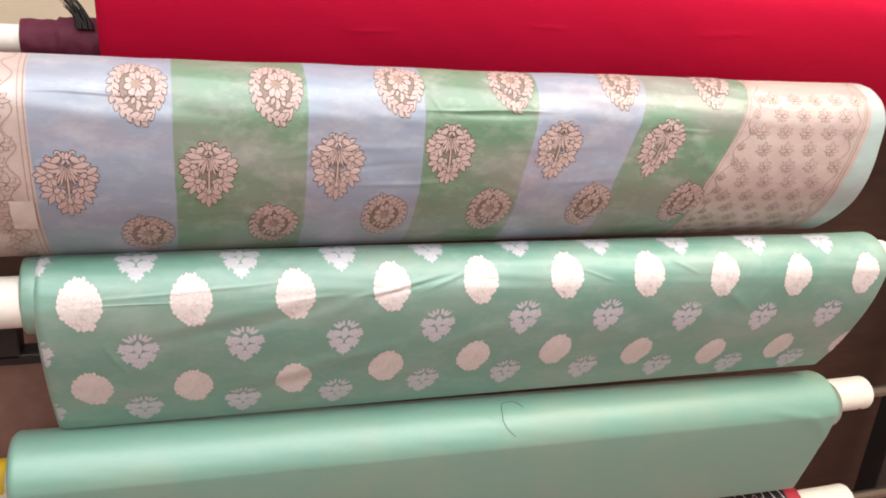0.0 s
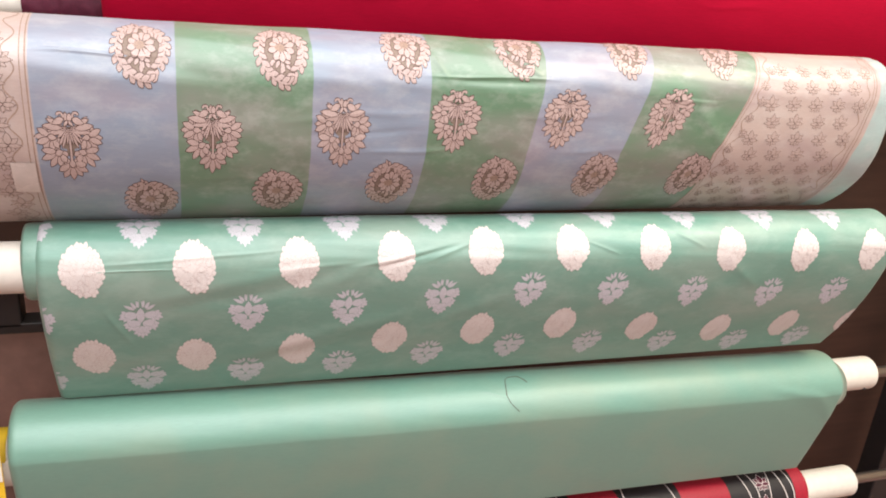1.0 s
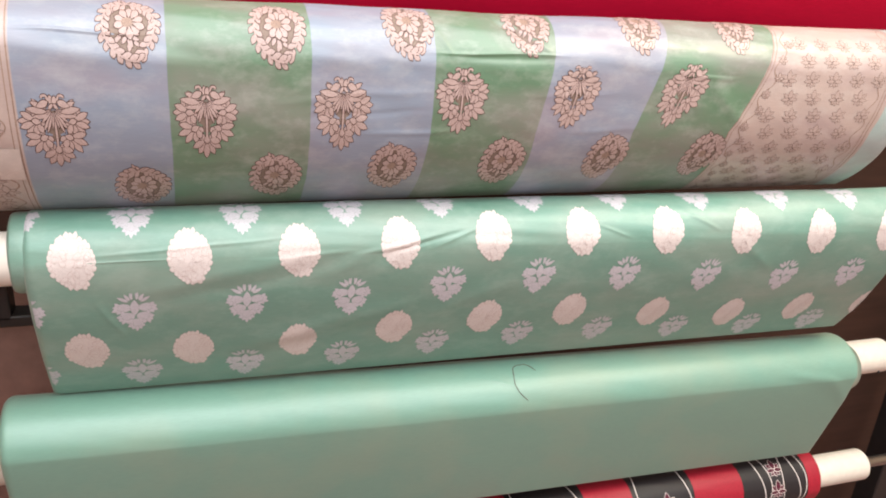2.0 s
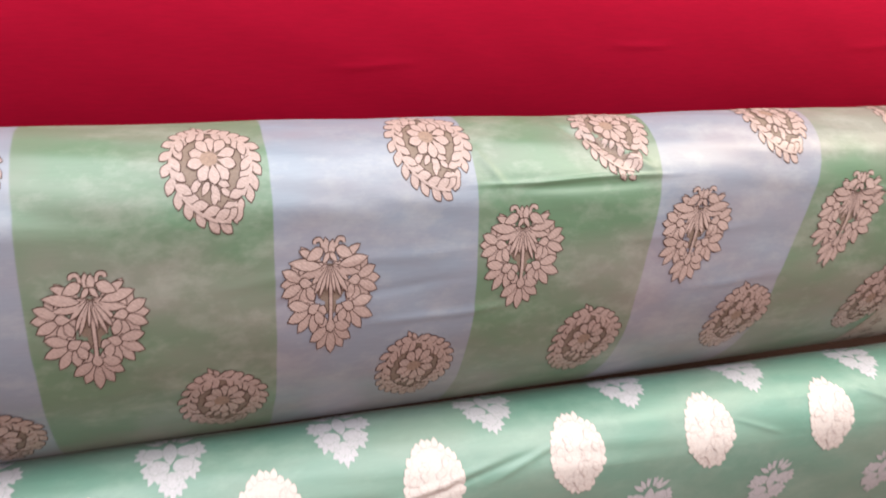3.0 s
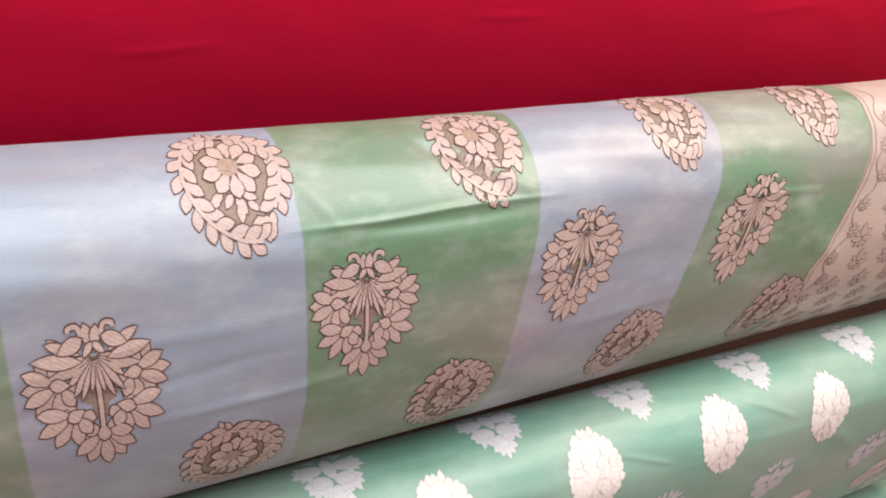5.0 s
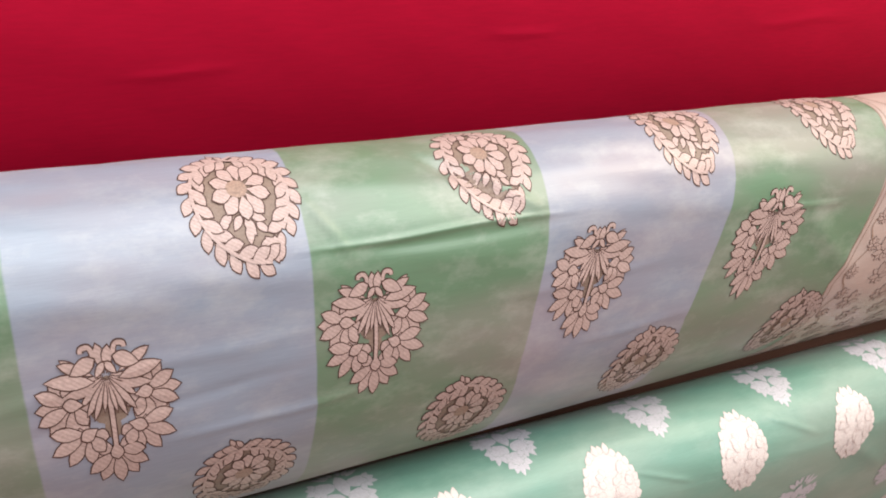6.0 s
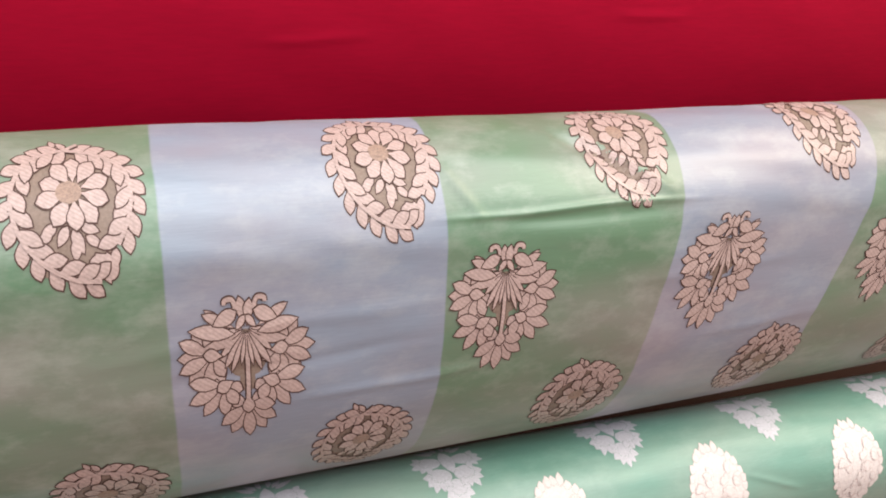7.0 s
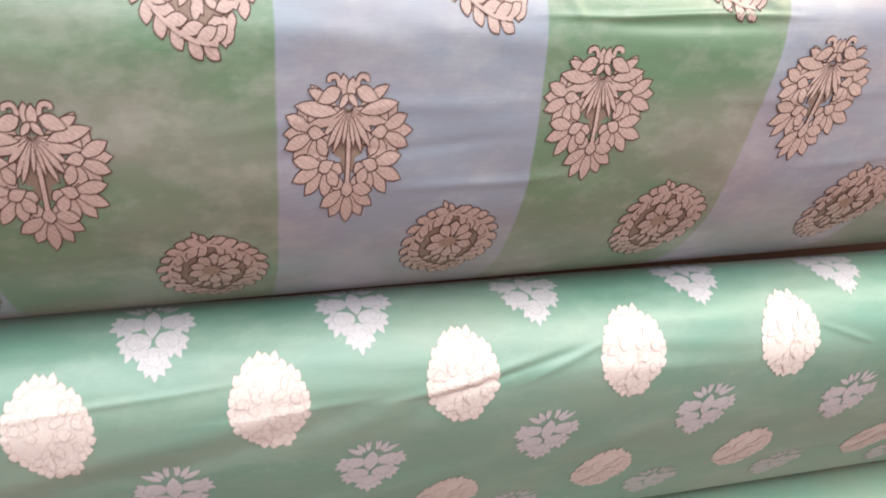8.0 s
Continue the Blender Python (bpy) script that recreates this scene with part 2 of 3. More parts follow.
                prev = [start + k for k in range(nt)]
        return mesh_from(name, verts, faces, mats, slots if slot else None)


def fabric_roll(roll, mats, label, tube=None, slot=None, tube_r=0.027, name="fabric_roll"):
    root = new(name)
    tagged(root, label, "fabric roll", "fabric rolls on the rack")
    part("cloth", roll.body("cloth", mats, slot=slot), root)
    if tube:
        y, z = roll.y + roll.ky * (tube[0] + tube[1]) / 2, roll.z + tube[2]
        part("tube", pipe_mesh("tube", tube[0], tube[1], y, z, tube_r, tube_r - 0.005, [M_TUBE, M_CORE]), root, "white cardboard tube core")
    return root


# ---- room ----
def setting(name, me, label):
    return tagged(new(name, me), label, "", "", "structure")


# floor and front wall are unseen; their reddish colour is added for pink bounce
setting("floor", box_mesh("floor", (7, 6, 0.1), (0, -2.0, -0.05), M_FLOOR, 0), "unseen reddish brown floor, coloured for warm bounce light")
setting("ceiling", box_mesh("ceiling", (7, 6, 0.1), (0, -2.0, 2.80), M_CEIL, 0), "white painted shop ceiling")
setting("wall_back", box_mesh("wall_back", (7, 0.1, 2.75), (0, 0.55, 1.375), M_CREAM, 0), "cream painted wall behind the rack")
setting("wall_front", box_mesh("wall_front", (7, 0.1, 2.75), (0, -4.95, 1.375), M_BOUNCE_WALL, 0), "unseen reddish brown front wall, added for warm reflections")
setting("wall_west", box_mesh("wall_west", (0.1, 6, 2.75), (-3.45, -2.0, 1.375), M_CREAM, 0), "cream painted side wall")
setting("wall_east", box_mesh("wall_east", (0.1, 6, 2.75), (3.45, -2.0, 1.375), M_CREAM, 0), "cream painted side wall")

# ---- rack ----
rack = tagged(new("display_rack"), "dark brown wooden display rack with steel rods", "rack")
part("back_panel", box_mesh("back_panel", (2.6, 0.03, 1.23), (0.25, 0.30, 0.645), M_PANEL), rack)
for px in (-0.66, 1.12):
    part("upright", box_mesh("upright", (0.06, 0.05, 1.75), (px, 0.20, 0.875), M_BLACK), rack, "black enamelled upright")

# ---- rolls ----
R1 = Roll(-0.520, 0.598, 0.0, 0.0, 0.0, 0.0, (0.025, 0.056, 0.053, 0.165, 3.0, 0.030), 3.1, 0.0022, (
    (0.040, 19.5, 0.02, 0.062, 0.0020, 0.0016), (0.052, 14.0, 0.1, 0.05, 0.0035, -0.0010), (0.058, 46, -16.0, 0.022, 0.006, -0.0022),
    (0.076, 40, -14.0, 0.020, 0.005, 0.0016), (-0.022, 34, -30.0, 0.012, 0.004, 0.0012), (-0.050, -34.0, 0.5, 0.045, 0.0016, 0.0009),
    (-0.110, -14.0, 0.6, 0.075, 0.0022, 0.0007), (-0.100, -24.0, 0.4, 0.060, 0.0018, -0.0006), (0.300, 0.0, 0.05, 0.03, 0.0016, 0.0009),
    (-0.350, 30.0, 0.05, 0.05, 0.0018, 0.0014), (0.130, -12.0, 0.3, 0.05, 0.002, 0.0006), (0.170, -34.0, 0.5, 0.04, 0.002, 0.0006),
    (-0.210, -52.0, 0.35, 0.06, 0.003, 0.0008), (0.330, -20.0, -8.0, 0.03, 0.006, 0.0015)), 86)
R2 = Roll(-0.424, 0.664, -0.0012, -0.0263, -0.1932, 0.0023, (0.020, 0.045, 0.042, 0.200, 1.55, 0.040), 7.7, 0.0016, (
    (-0.215, -5.0, 1.6, 0.10, 0.004, 0.0014), (-0.190, -11.0, 1.9, 0.11, 0.004, -0.0012), (-0.060, 10.0, 5.0, 0.06, 0.005, 0.0016),
    (-0.030, 12.0, 6.0, 0.05, 0.004, -0.0014), (0.020, 24.0, 9.0, 0.03, 0.004, 0.0013), (-0.270, 22.0, 1.4, 0.09, 0.003, 0.0010),
    (-0.120, -42.0, 2.2, 0.09, 0.006, 0.0022), (-0.160, -58.0, 1.8, 0.08, 0.006, -0.0022), (0.210, 20.0, -9.0, 0.02, 0.003, 0.0010),
    (0.330, 30.0, -12.0, 0.02, 0.004, 0.0014), (-0.350, -30.0, -14.0, 0.012, 0.003, 0.0010), (0.420, -12.0, -6.0, 0.03, 0.004, 0.0010),
    (-0.330, 5.0, 0.1, 0.04, 0.0015, 0.0008), (0.05, -30.0, 3.0, 0.05, 0.006, 0.0014)), 84)
R3 = Roll(-0.474, 0.690, 0.028, -0.0106, -0.4203, -0.0194, (0.005, 0.050, 0.045, 0.190, 1.15, 0.0), 11.3, 0.0007, (
    (0.110, 50.0, -8.0, 0.015, 0.002, 0.0008), (0.60, 10.0, -6.0, 0.05, 0.010, 0.0015), (0.66, -10.0, -9.0, 0.04, 0.008, 0.0015)))
R4 = Roll(-0.350, 0.715, 0.040, 0.0, -0.664, 0.0, (0.0, 0.046, 0.048, 0.080, 1.5, 0.0), 17.0, 0.0012)
RED = Roll(-0.355, 0.980, 0.152, 0.0, 0.120, 0.0, (0.050, 0.085, 0.075, 0.190, 1.55, 0.0), 23.0, 0.0010, (
    (0.16, -22.0, 0.05, 0.025, 0.0014, 0.0006), (-0.06, -30.0, 0.1, 0.03, 0.0014, 0.0005), (0.42, -20.0, 0.0, 0.05, 0.002, 0.0006)))


def band(x):
    """Cross bands of the fourth roll: black with red bars towards its end."""
    d = 0.715 - x
    return 1 if d < 0.030 or 0.16 < d < 0.25 or 0.36 < d < 0.44 or 0.56 < d < 0.66 else 0


STRIPED = fabric_roll(R1, [M_STRIPE], "blue and green striped silk roll with rose gold flower motifs")
MINT = fabric_roll(R2, [M_MINT], "green silk roll with cream paisley and silver flower motifs", (-0.62, 0.71, 0.018))
PLAIN = fabric_roll(R3, [M_PLAIN], "plain mint green satin fabric roll on a white tube", (-0.54, 0.788, -0.010))
DARK = fabric_roll(R4, [M_FOURTH, M_REDBAND], "black and red patterned fabric roll on a white tube", (-0.45, 0.838, 0.0), slot=band)
CRIMSON = fabric_roll(RED, [M_RED], "large plain crimson fabric roll above the striped one", (-0.50, 1.02, -0.047), tube_r=0.016)
for r, dz in ((R2, 0.018), (R3, -0.010), (R4, 0.0), (RED, -0.047)):
    part("rod", pipe_mesh("rod", -0.69, 1.15, r.y + 0.4 * r.ky, r.z + dz, 0.009, 0.004, [M_STEEL]), rack, "thin steel rod through the tube")


# ---- woven motifs ----
def leaf(p, degrees, length, width, peak=0.42, bend=0.0, n=6):
    """A pointed leaf from p as three rows of points: left edge, midrib, right edge."""
    a = radians(degrees)
    ux, uy = math.cos(a), math.sin(a)
    rows = []
    for i in range(n + 1):
        t = i / n
        k = math.log(0.5) / math.log(peak)
        w = width * math.sin(math.pi * t ** k) ** 0.85 if 0 < t < 1 else 0.0
        off = bend * length * t * t
        cx, cy = p[0] + ux * length * t - uy * off, p[1] + uy * length * t + ux * off
        rows.append(((cx - uy * w / 2, cy + ux * w / 2), (cx, cy), (cx + uy * w / 2, cy - ux * w / 2)))
    return rows


def grown(p, degrees, length, width, e, **more):
    a = radians(degrees)
    return leaf((p[0] - math.cos(a) * e * 1.4, p[1] - math.sin(a) * e * 1.4), degrees, length + 2.8 * e, width + 2.0 * e, **more)


def ribbon(points, width):
    rows = []
    for i, p in enumerate(points):
        q0, q1 = points[max(i - 1, 0)], points[min(i + 1, len(points) - 1)]
        dx, dy = q1[0] - q0[0], q1[1] - q0[1]
        ln = math.hypot(dx, dy) or 1.0
        nx, ny = -dy / ln * width / 2, dx / ln * width / 2
        rows.append(((p[0] + nx, p[1] + ny), p, (p[0] - nx, p[1] - ny)))
    return rows


def curve_through(points, n=22):
    pts = [Vector((*p, 0)) for p in points]
    pts = [2 * pts[0] - pts[1]] + pts + [2 * pts[-1] - pts[-2]]
    out = []
    segs = len(points) - 1
    for i in range(n + 1):
        g = i / n * segs
        k = min(int(g), segs - 1)
        t = g - k
        a, b, c, d = pts[k:k + 4]
        v = 0.5 * ((2 * b) + (c - a) * t + (2 * a - 5 * b + 4 * c - d) * t * t + (3 * b - a - 3 * c + d) * t ** 3)
        out.append((v.x, v.y))
    return out


def petal_fan(out, x, y, heading, petals, width):
    """A half-open blossom: petals as (direction, length) round a drop-shaped bud."""
    for k, (d, ln) in enumerate(petals):
        a = radians(d)
        out.append(((x + 0.015 * math.cos(a), y + 0.015 * math.sin(a)), d, ln, width, k % 3, 0.60))
    a = radians(heading)
    out.append(((x - 0.065 * math.cos(a), y - 0.065 * math.sin(a)), heading, 0.135, width * 0.95, 4, 0.60))


def flower_leaves():
    """Leaves of the hanging bouquet motif in a unit square, as (base, direction, length, width, layer, peak)."""
    out = [((-0.01, 0.31), 97, 0.17, 0.070, 1, 0.62), ((0.01, 0.31), 83, 0.17, 0.070, 2, 0.62), ((-0.005, 0.37), 228, 0.10, 0.045, 3), ((0.005, 0.37), -48, 0.10, 0.045, 3)]
    for s in (-1, 1):
        def turn(d):
            return d if s > 0 else 180 - d
        # scrolled bird shapes and acanthus leaves above
        out += [((s * 0.065, 0.400), turn(-22), 0.185, 0.092, 5, 0.42), ((s * 0.09, 0.305), turn(24), 0.25, 0.066, 4, 0.6), ((s * 0.19, 0.345), turn(38), 0.13, 0.05, 3),
                ((s * 0.09, 0.265), turn(9), 0.31, 0.090, 3.5, 0.5), ((s * 0.09, 0.225), turn(-6), 0.24, 0.066, 2.5)]
        # long leaves hanging from the tie
        for d, ln, w, ly in ((-80, 0.25, 0.026, 5), (-70, 0.33, 0.034, 4.3), (-57, 0.31, 0.044, 3.6), (-43, 0.26, 0.040, 2.9), (-28, 0.22, 0.036, 2.2), (-12, 0.20, 0.032, 1.5)):
            a = radians(turn(d))
            out.append(((0.03 * math.cos(a), 0.300 + 0.03 * math.sin(a)), turn(d), ln - 0.03, w, ly, 0.62))
        side = []
        petal_fan(side, 0.250, 0.140, 8, ((-150, 0.13), (75, 0.13), (-115, 0.16), (50, 0.19), (-78, 0.18), (26, 0.235), (-44, 0.225), (2, 0.25), (-20, 0.245)), 0.088)
        petal_fan(side, 0.175, -0.075, -24, ((-160, 0.12), (72, 0.13), (-122, 0.15), (38, 0.19), (-88, 0.20), (10, 0.25), (-52, 0.255), (-20, 0.285)), 0.092)
        out += [((s * p[0], p[1]), turn(d), ln, w, ly, pk) for p, d, ln, w, ly, pk in side]
    petal_fan(out, 0.0, -0.235, -90, ((22, 0.13), (158, 0.13), (-8, 0.20), (188, 0.20), (-32, 0.25), (212, 0.25), (-60, 0.26), (240, 0.26), (-90, 0.275)), 0.098)
    return out


def flower_stems():
    stems = [(curve_through([(0, 0.26), (0.004, 0.0), (0.0, -0.19)], 8), 0.032)]
    for s in (-1, 1):
        stems.append((curve_through([(s * 0.088, 0.385), (s * 0.072, 0.43), (s * 0.095, 0.475), (s * 0.145, 0.470), (s * 0.150, 0.445)], 14), 0.030))
    return stems


LEFT_ARM = [(0.05, 0.51), (-0.04, 0.45), (-0.175, 0.41), (-0.307, 0.305), (-0.37, 0.095), (-0.326, -0.115), (-0.203, -0.27), (-0.02, -0.376), (0.15, -0.40)]
RIGHT_ARM = [(-0.03, 0.445), (0.11, 0.41), (0.243, 0.348), (0.357, 0.243), (0.389, 0.095), (0.357, -0.06), (0.28, -0.20)]


def paisley_leaves():
    out = []
    for arm, s, count, first in ((LEFT_ARM, -1, 13, 1.2), (RIGHT_ARM, 1, 9, 0.3)):
        line = curve_through(arm, 200)
        for i in range(count):
            for inner in (0, 1):
                g = (i + first + 0.45 * inner) / (count + first) * 199
                p, q = line[int(g)], line[min(int(g) + 3, 200)]
                d = math.degrees(math.atan2(q[1] - p[1], q[0] - p[0]))
                if inner:
                    out.append((p, d - s * 40, 0.165, 0.080, 2 + i % 2, 0.56))
                else:
                    out.append((p, d + s * 33, 0.150, 0.084, i % 2, 0.56))
    for k in range(10):
        d = k * 36 + 18
        c, sn = math.cos(radians(d)), math.sin(radians(d))
        out.append(((0.02 + 0.045 * c, 0.13 + 0.055 * sn), d, 0.178 if sn > -0.3 else 0.192, 0.108, 3 + k % 2, 0.64))
    for x, y, d, ln in ((-0.10, -0.07, 215, 0.12), (-0.03, -0.08, 235, 0.12), (0.05, -0.08, -20, 0.12), (0.00, -0.10, -65, 0.14), (-0.13, -0.12, 200, 0.10),
                        (0.02, -0.15, -95, 0.13), (0.08, -0.14, -35, 0.11), (0.13, -0.24, -60, 0.11), (0.20, -0.40, 62, 0.13), (0.08, -0.31, 20, 0.15),
                        (0.20, -0.24, -85, 0.13), (0.26, -0.22, -100, 0.12), (0.16, -0.30, -70, 0.12), (-0.10, 0.50, 120, 0.08), (-0.03, 0.47, 128, 0.09)):
        out.append(((x, y), d, ln, ln * 0.5, 1))
    return out


def rim(degrees):
    """How far the egg's rim stands out: drawn in at the lower left, a foot at the lower right."""
    d = degrees % 360
    return 1.0 - 0.10 * math.exp(-((d - 235) / 28) ** 2) + 0.10 * math.exp(-((d - 288) / 16) ** 2) - 0.10 * math.exp(-((d - 318) / 14) ** 2) - 0.06 * math.exp(-((d - 60) / 30) ** 2)


def egg_rows(n=26):
    rows = []
    for i in range(n + 1):
        t = -1 + 2 * i / n
        w = math.sqrt(max(0, 1 - t * t))
        row = []
        for q in range(9):
            u, v = w * (q / 4 - 1), t
            r = rim(math.degrees(math.atan2(v, u))) if u or v else 1.0
            row.append((0.435 * u * r, 0.43 * v * r - 0.01))
        rows.append(tuple(row))
    return rows


def egg_leaves():
    """A closed paisley: an egg with a serrated rim, two tips above and a hooked foot."""
    out = []
    rng = random.Random(5)
    for k in range(27):
        d = 90 + k * 360 / 27 + rng.uniform(-3, 3)
        a, r = radians(d), rim(d)
        c, sn = math.cos(a), math.sin(a)
        flow = -28 if c < 0 else 28
        out.append(((0.39 * r * c, 0.385 * r * sn - 0.01), d + (flow if abs(c) > 0.2 else 0), rng.uniform(0.075, 0.10), 0.10, k % 2))
    out += [((-0.07, 0.36), 98, 0.115, 0.09, 2), ((0.08, 0.36), 78, 0.115, 0.09, 2), ((0.10, -0.37), 15, 0.15, 0.10, 3), ((0.00, -0.39), -14, 0.17, 0.10, 2)]
    for k in range(26):
        a, r = rng.uniform(0, 360), rng.uniform(0.05, 0.27)
        out.append(((r * math.cos(radians(a)), r * math.sin(radians(a))), a + rng.uniform(-60, 60), 0.13, 0.08, 2 + k % 3))
    return out


def paisley_stems():
    return [(curve_through(LEFT_ARM, 26), 0.026), (curve_through(RIGHT_ARM, 22), 0.026)]


def disc_rows(cx, cy, rx, ry, n=8):
    rows = []
    for i in range(n + 1):
        t = -1 + 2 * i / n
        w = math.sqrt(max(0, 1 - t * t))
        rows.append(tuple((cx + rx * w * (q / 4 - 1), cy + ry * t) for q in range(9)))
    return rows


LOBES = [(0.27, 0.10, -20, 0.37, 0.23), (0.20, -0.13, -62, 0.36, 0.24), (0.0, -0.31, -90, 0.34, 0.25)]


def small_flower_leaves():
    """Five blunt toothed lobes round a diamond, with a fan of slim leaves above."""
    out = [((0, 0.30), -90, 0.40, 0.21, 1, 0.5)]
    for cx, cy, d, w, h in LOBES:
        for s in ((-1, 1) if cx else (1,)):
            for k, off in enumerate((-62, 62, -30, 30, 0)):
                a = radians(d + off)
                tip = (cx + math.cos(a) * w * 0.30, cy + math.sin(a) * h * 0.30)
                out.append(((s * tip[0], tip[1]), d + off if s > 0 else 180 - d - off, 0.125 if off else 0.155, 0.095, 0, 0.35))
    for s in (-1, 1):
        for x, y, d, ln, w in ((0.05, 0.30, 76, 0.19, 0.07), (0.10, 0.28, 52, 0.21, 0.08), (0.13, 0.25, 28, 0.27, 0.08), (0.06, 0.36, 100, 0.12, 0.04)):
            out.append(((s * x, y), d if s > 0 else 180 - d, ln, w, 0))
    return out


def small_flower_fills():
    out = []
    for cx, cy, d, w, h in LOBES:
        for s in ((-1, 1) if cx else (1,)):
            out.append((disc_rows(s * cx, cy, w * 0.50, h * 0.48, 8), 0))
    return out


def sprig_leaves():
    out = [((0, -0.1), 90, 0.55, 0.30, 1)]
    for s in (0, 180):
        out += [((0, -0.1), s + (35 if s == 0 else -35), 0.5, 0.24, 0), ((0, -0.15), s, 0.5, 0.2, 1), ((0, -0.2), s + (-40 if s == 0 else 40), 0.36, 0.18, 0)]
    out.append(((0, -0.2), -90, 0.3, 0.16, 1))
    return out


def woven(name, roll, root, x, s, sx, sy, leaves, stems, fill, line, edge=0.0006, fills=(), seed=0, fill_lift=0.00018, label="", lean=0.0, rib=0.00004):
    """Lay a motif of leaves on a roll: outline threads below, filled leaves above them. x along the roll, s round it, in metres."""
    verts, faces, slots = [], [], []
    top = roll.arcs[-1]
    rng = random.Random(seed)

    def lay(rows, lift, slot, rib=0.0):
        base = len(verts)
        for row in rows:
            for k, (u, v) in enumerate(row):
                sv = s + v * sy
                if sv < 0.004 or sv > top:
                    sv = min(max(sv, 0.004), top)
                verts.append(roll.at(min(max(x + u * sx + lean * v * sy, roll.x0 + 0.003), roll.x1 - 0.003), roll.angle(sv), lift + (rib if k == 1 else 0.0)))
        m = len(rows[0])
        for i in range(len(rows) - 1):
            for k in range(m - 1):
                a = base + i * m + k
                faces.append((a, a + 1, a + m + 1, a + m))
                slots.append(slot)

    for rows, slot in fills:
        lay(rows, fill_lift, slot)
    e = edge / sx
    for pts, w in stems:
        lay(ribbon(pts, w + 2 * e), 0.00030, 1)
        lay(ribbon(pts, w), 0.00078, 0)
    for p, d, ln, w, layer, *peak in leaves:
        more = {"peak": peak[0]} if peak else {}
        d += rng.uniform(-3, 3)
        ln *= rng.uniform(0.94, 1.06)
        lift = 0.00022 + 0.00012 * layer
        lay(grown(p, d, ln, w, e, **more), lift, 1)
        lay(leaf(p, d, ln, w, **more), lift + 0.00006, 0, rib)
    return part(name, mesh_from(name, verts, faces, [fill, line, M_GAP], slots, False), root, label)


def along(x, table):
    return float(np.interp(x, [q[0] for q in table], [q[1] for q in table]))


# the striped roll: bouquets, and paisleys above and below them
BOUQUET_TOP = [(-0.3802, -14.6), (-0.2505, -9.6), (-0.1192, -4.2), (0.0025, 4.1), (0.1331, 9.0), (0.2648, 13.8)]
BOUQUET_TIP = [(-0.3786, -51.0), (-0.249, -47.0), (-0.1217, -43.8), (-0.004, -34.8), (0.1232, -31.7), (0.2532, -30.4)]
PAISLEY_EYE = [(-0.3206, 40.9), (-0.1861, 44.2), (-0.0574, 56.6), (0.0729, 64.3), (0.2127, 72.9), (0.3405, 78.4)]
PAISLEY_TIP = [(-0.3211, -0.8), (-0.1861, 0.4), (-0.0564, 12.1), (0.075, 19.1), (0.2091, 25.7), (0.3444, 29.6)]
LOWER_EYE = [(-0.3108, -66.1), (-0.1849, -60.4), (-0.0648, -55.3), (0.0579, -52.6), (0.1844, -50.6), (0.3149, -50.4)]
for k, fx in enumerate((-0.378, -0.250, -0.122, 0.0, 0.1285, 0.261)):
    hi, lo = R1.arc(along(fx, BOUQUET_TOP)), R1.arc(along(fx, BOUQUET_TIP))
    woven("flower_motif", R1, STRIPED, fx, (hi + lo) / 2, 0.056, (hi - lo) * 1.02, flower_leaves(), flower_stems(), M_ZARI, M_LINE, 0.00052, [(disc_rows(0, 0.12, 0.16, 0.17, 10), 2), (disc_rows(0, -0.06, 0.06, 0.09, 8), 2)], seed=k, lean=max(fx, 0) * 1.2, label="rose gold woven bouquet with brown outlines")
for k, fx in enumerate((-0.313, -0.184, -0.056, 0.073, 0.210, 0.338)):
    eye, tip = R1.arc(along(fx, PAISLEY_EYE)), R1.arc(along(fx, PAISLEY_TIP))
    h = (eye - tip) / 0.59
    motif = woven("paisley_motif", R1, STRIPED, fx, eye - 0.13 * h, 0.0565, h, paisley_leaves(), paisley_stems(), M_ZARI, M_LINE, 0.00052, [(disc_rows(0, 0.06, 0.37, 0.36, 14), 2), (disc_rows(-0.02, -0.20, 0.26, 0.20, 8), 2)], seed=20 + k, lean=max(fx, 0) * 0.7, label="rose gold woven paisley with brown outlines")
    woven("motif_eye", R1, motif, fx, eye - 0.13 * h, 0.0565, h, [], [], M_EYE, M_LINE, 0.0004, [(disc_rows(-0.01, 0.12, 0.082, 0.075, 8), 0)], 0, 0.0009)
for k, fx in enumerate((-0.311, -0.185, -0.065, 0.058, 0.185, 0.315)):
    eye = R1.arc(along(fx, LOWER_EYE))
    motif = woven("paisley_motif", R1, STRIPED, fx, eye - 0.13 * 0.070, 0.055, 0.070, paisley_leaves(), paisley_stems(), M_ZARI, M_LINE, 0.00052, [(disc_rows(0, 0.06, 0.37, 0.36, 14), 2), (disc_rows(-0.02, -0.20, 0.26, 0.20, 8), 2)], seed=40 + k, lean=max(fx, 0) * 0.4, label="rose gold woven paisley with brown outlines")
    woven("motif_eye", R1, motif, fx, eye - 0.13 * 0.070, 0.055, 0.070, [], [], M_EYE, M_LINE, 0.0004, [(disc_rows(-0.01, 0.12, 0.082, 0.075, 8), 0)], 0, 0.0009)


# rose gold end panel and border of the striped roll
def askew(x, s):
    """Where a point of the slanting cloth lies along the roll."""
    dz = R1.flat(R1.angle(s))[1] - 0.025
    return min(x + max(x, 0.0) * (1 - (max(x, 0.0) / 0.6) ** 4) * SKEW * min(max(dz, -0.065), 0.06), R1.x1 - 0.003)


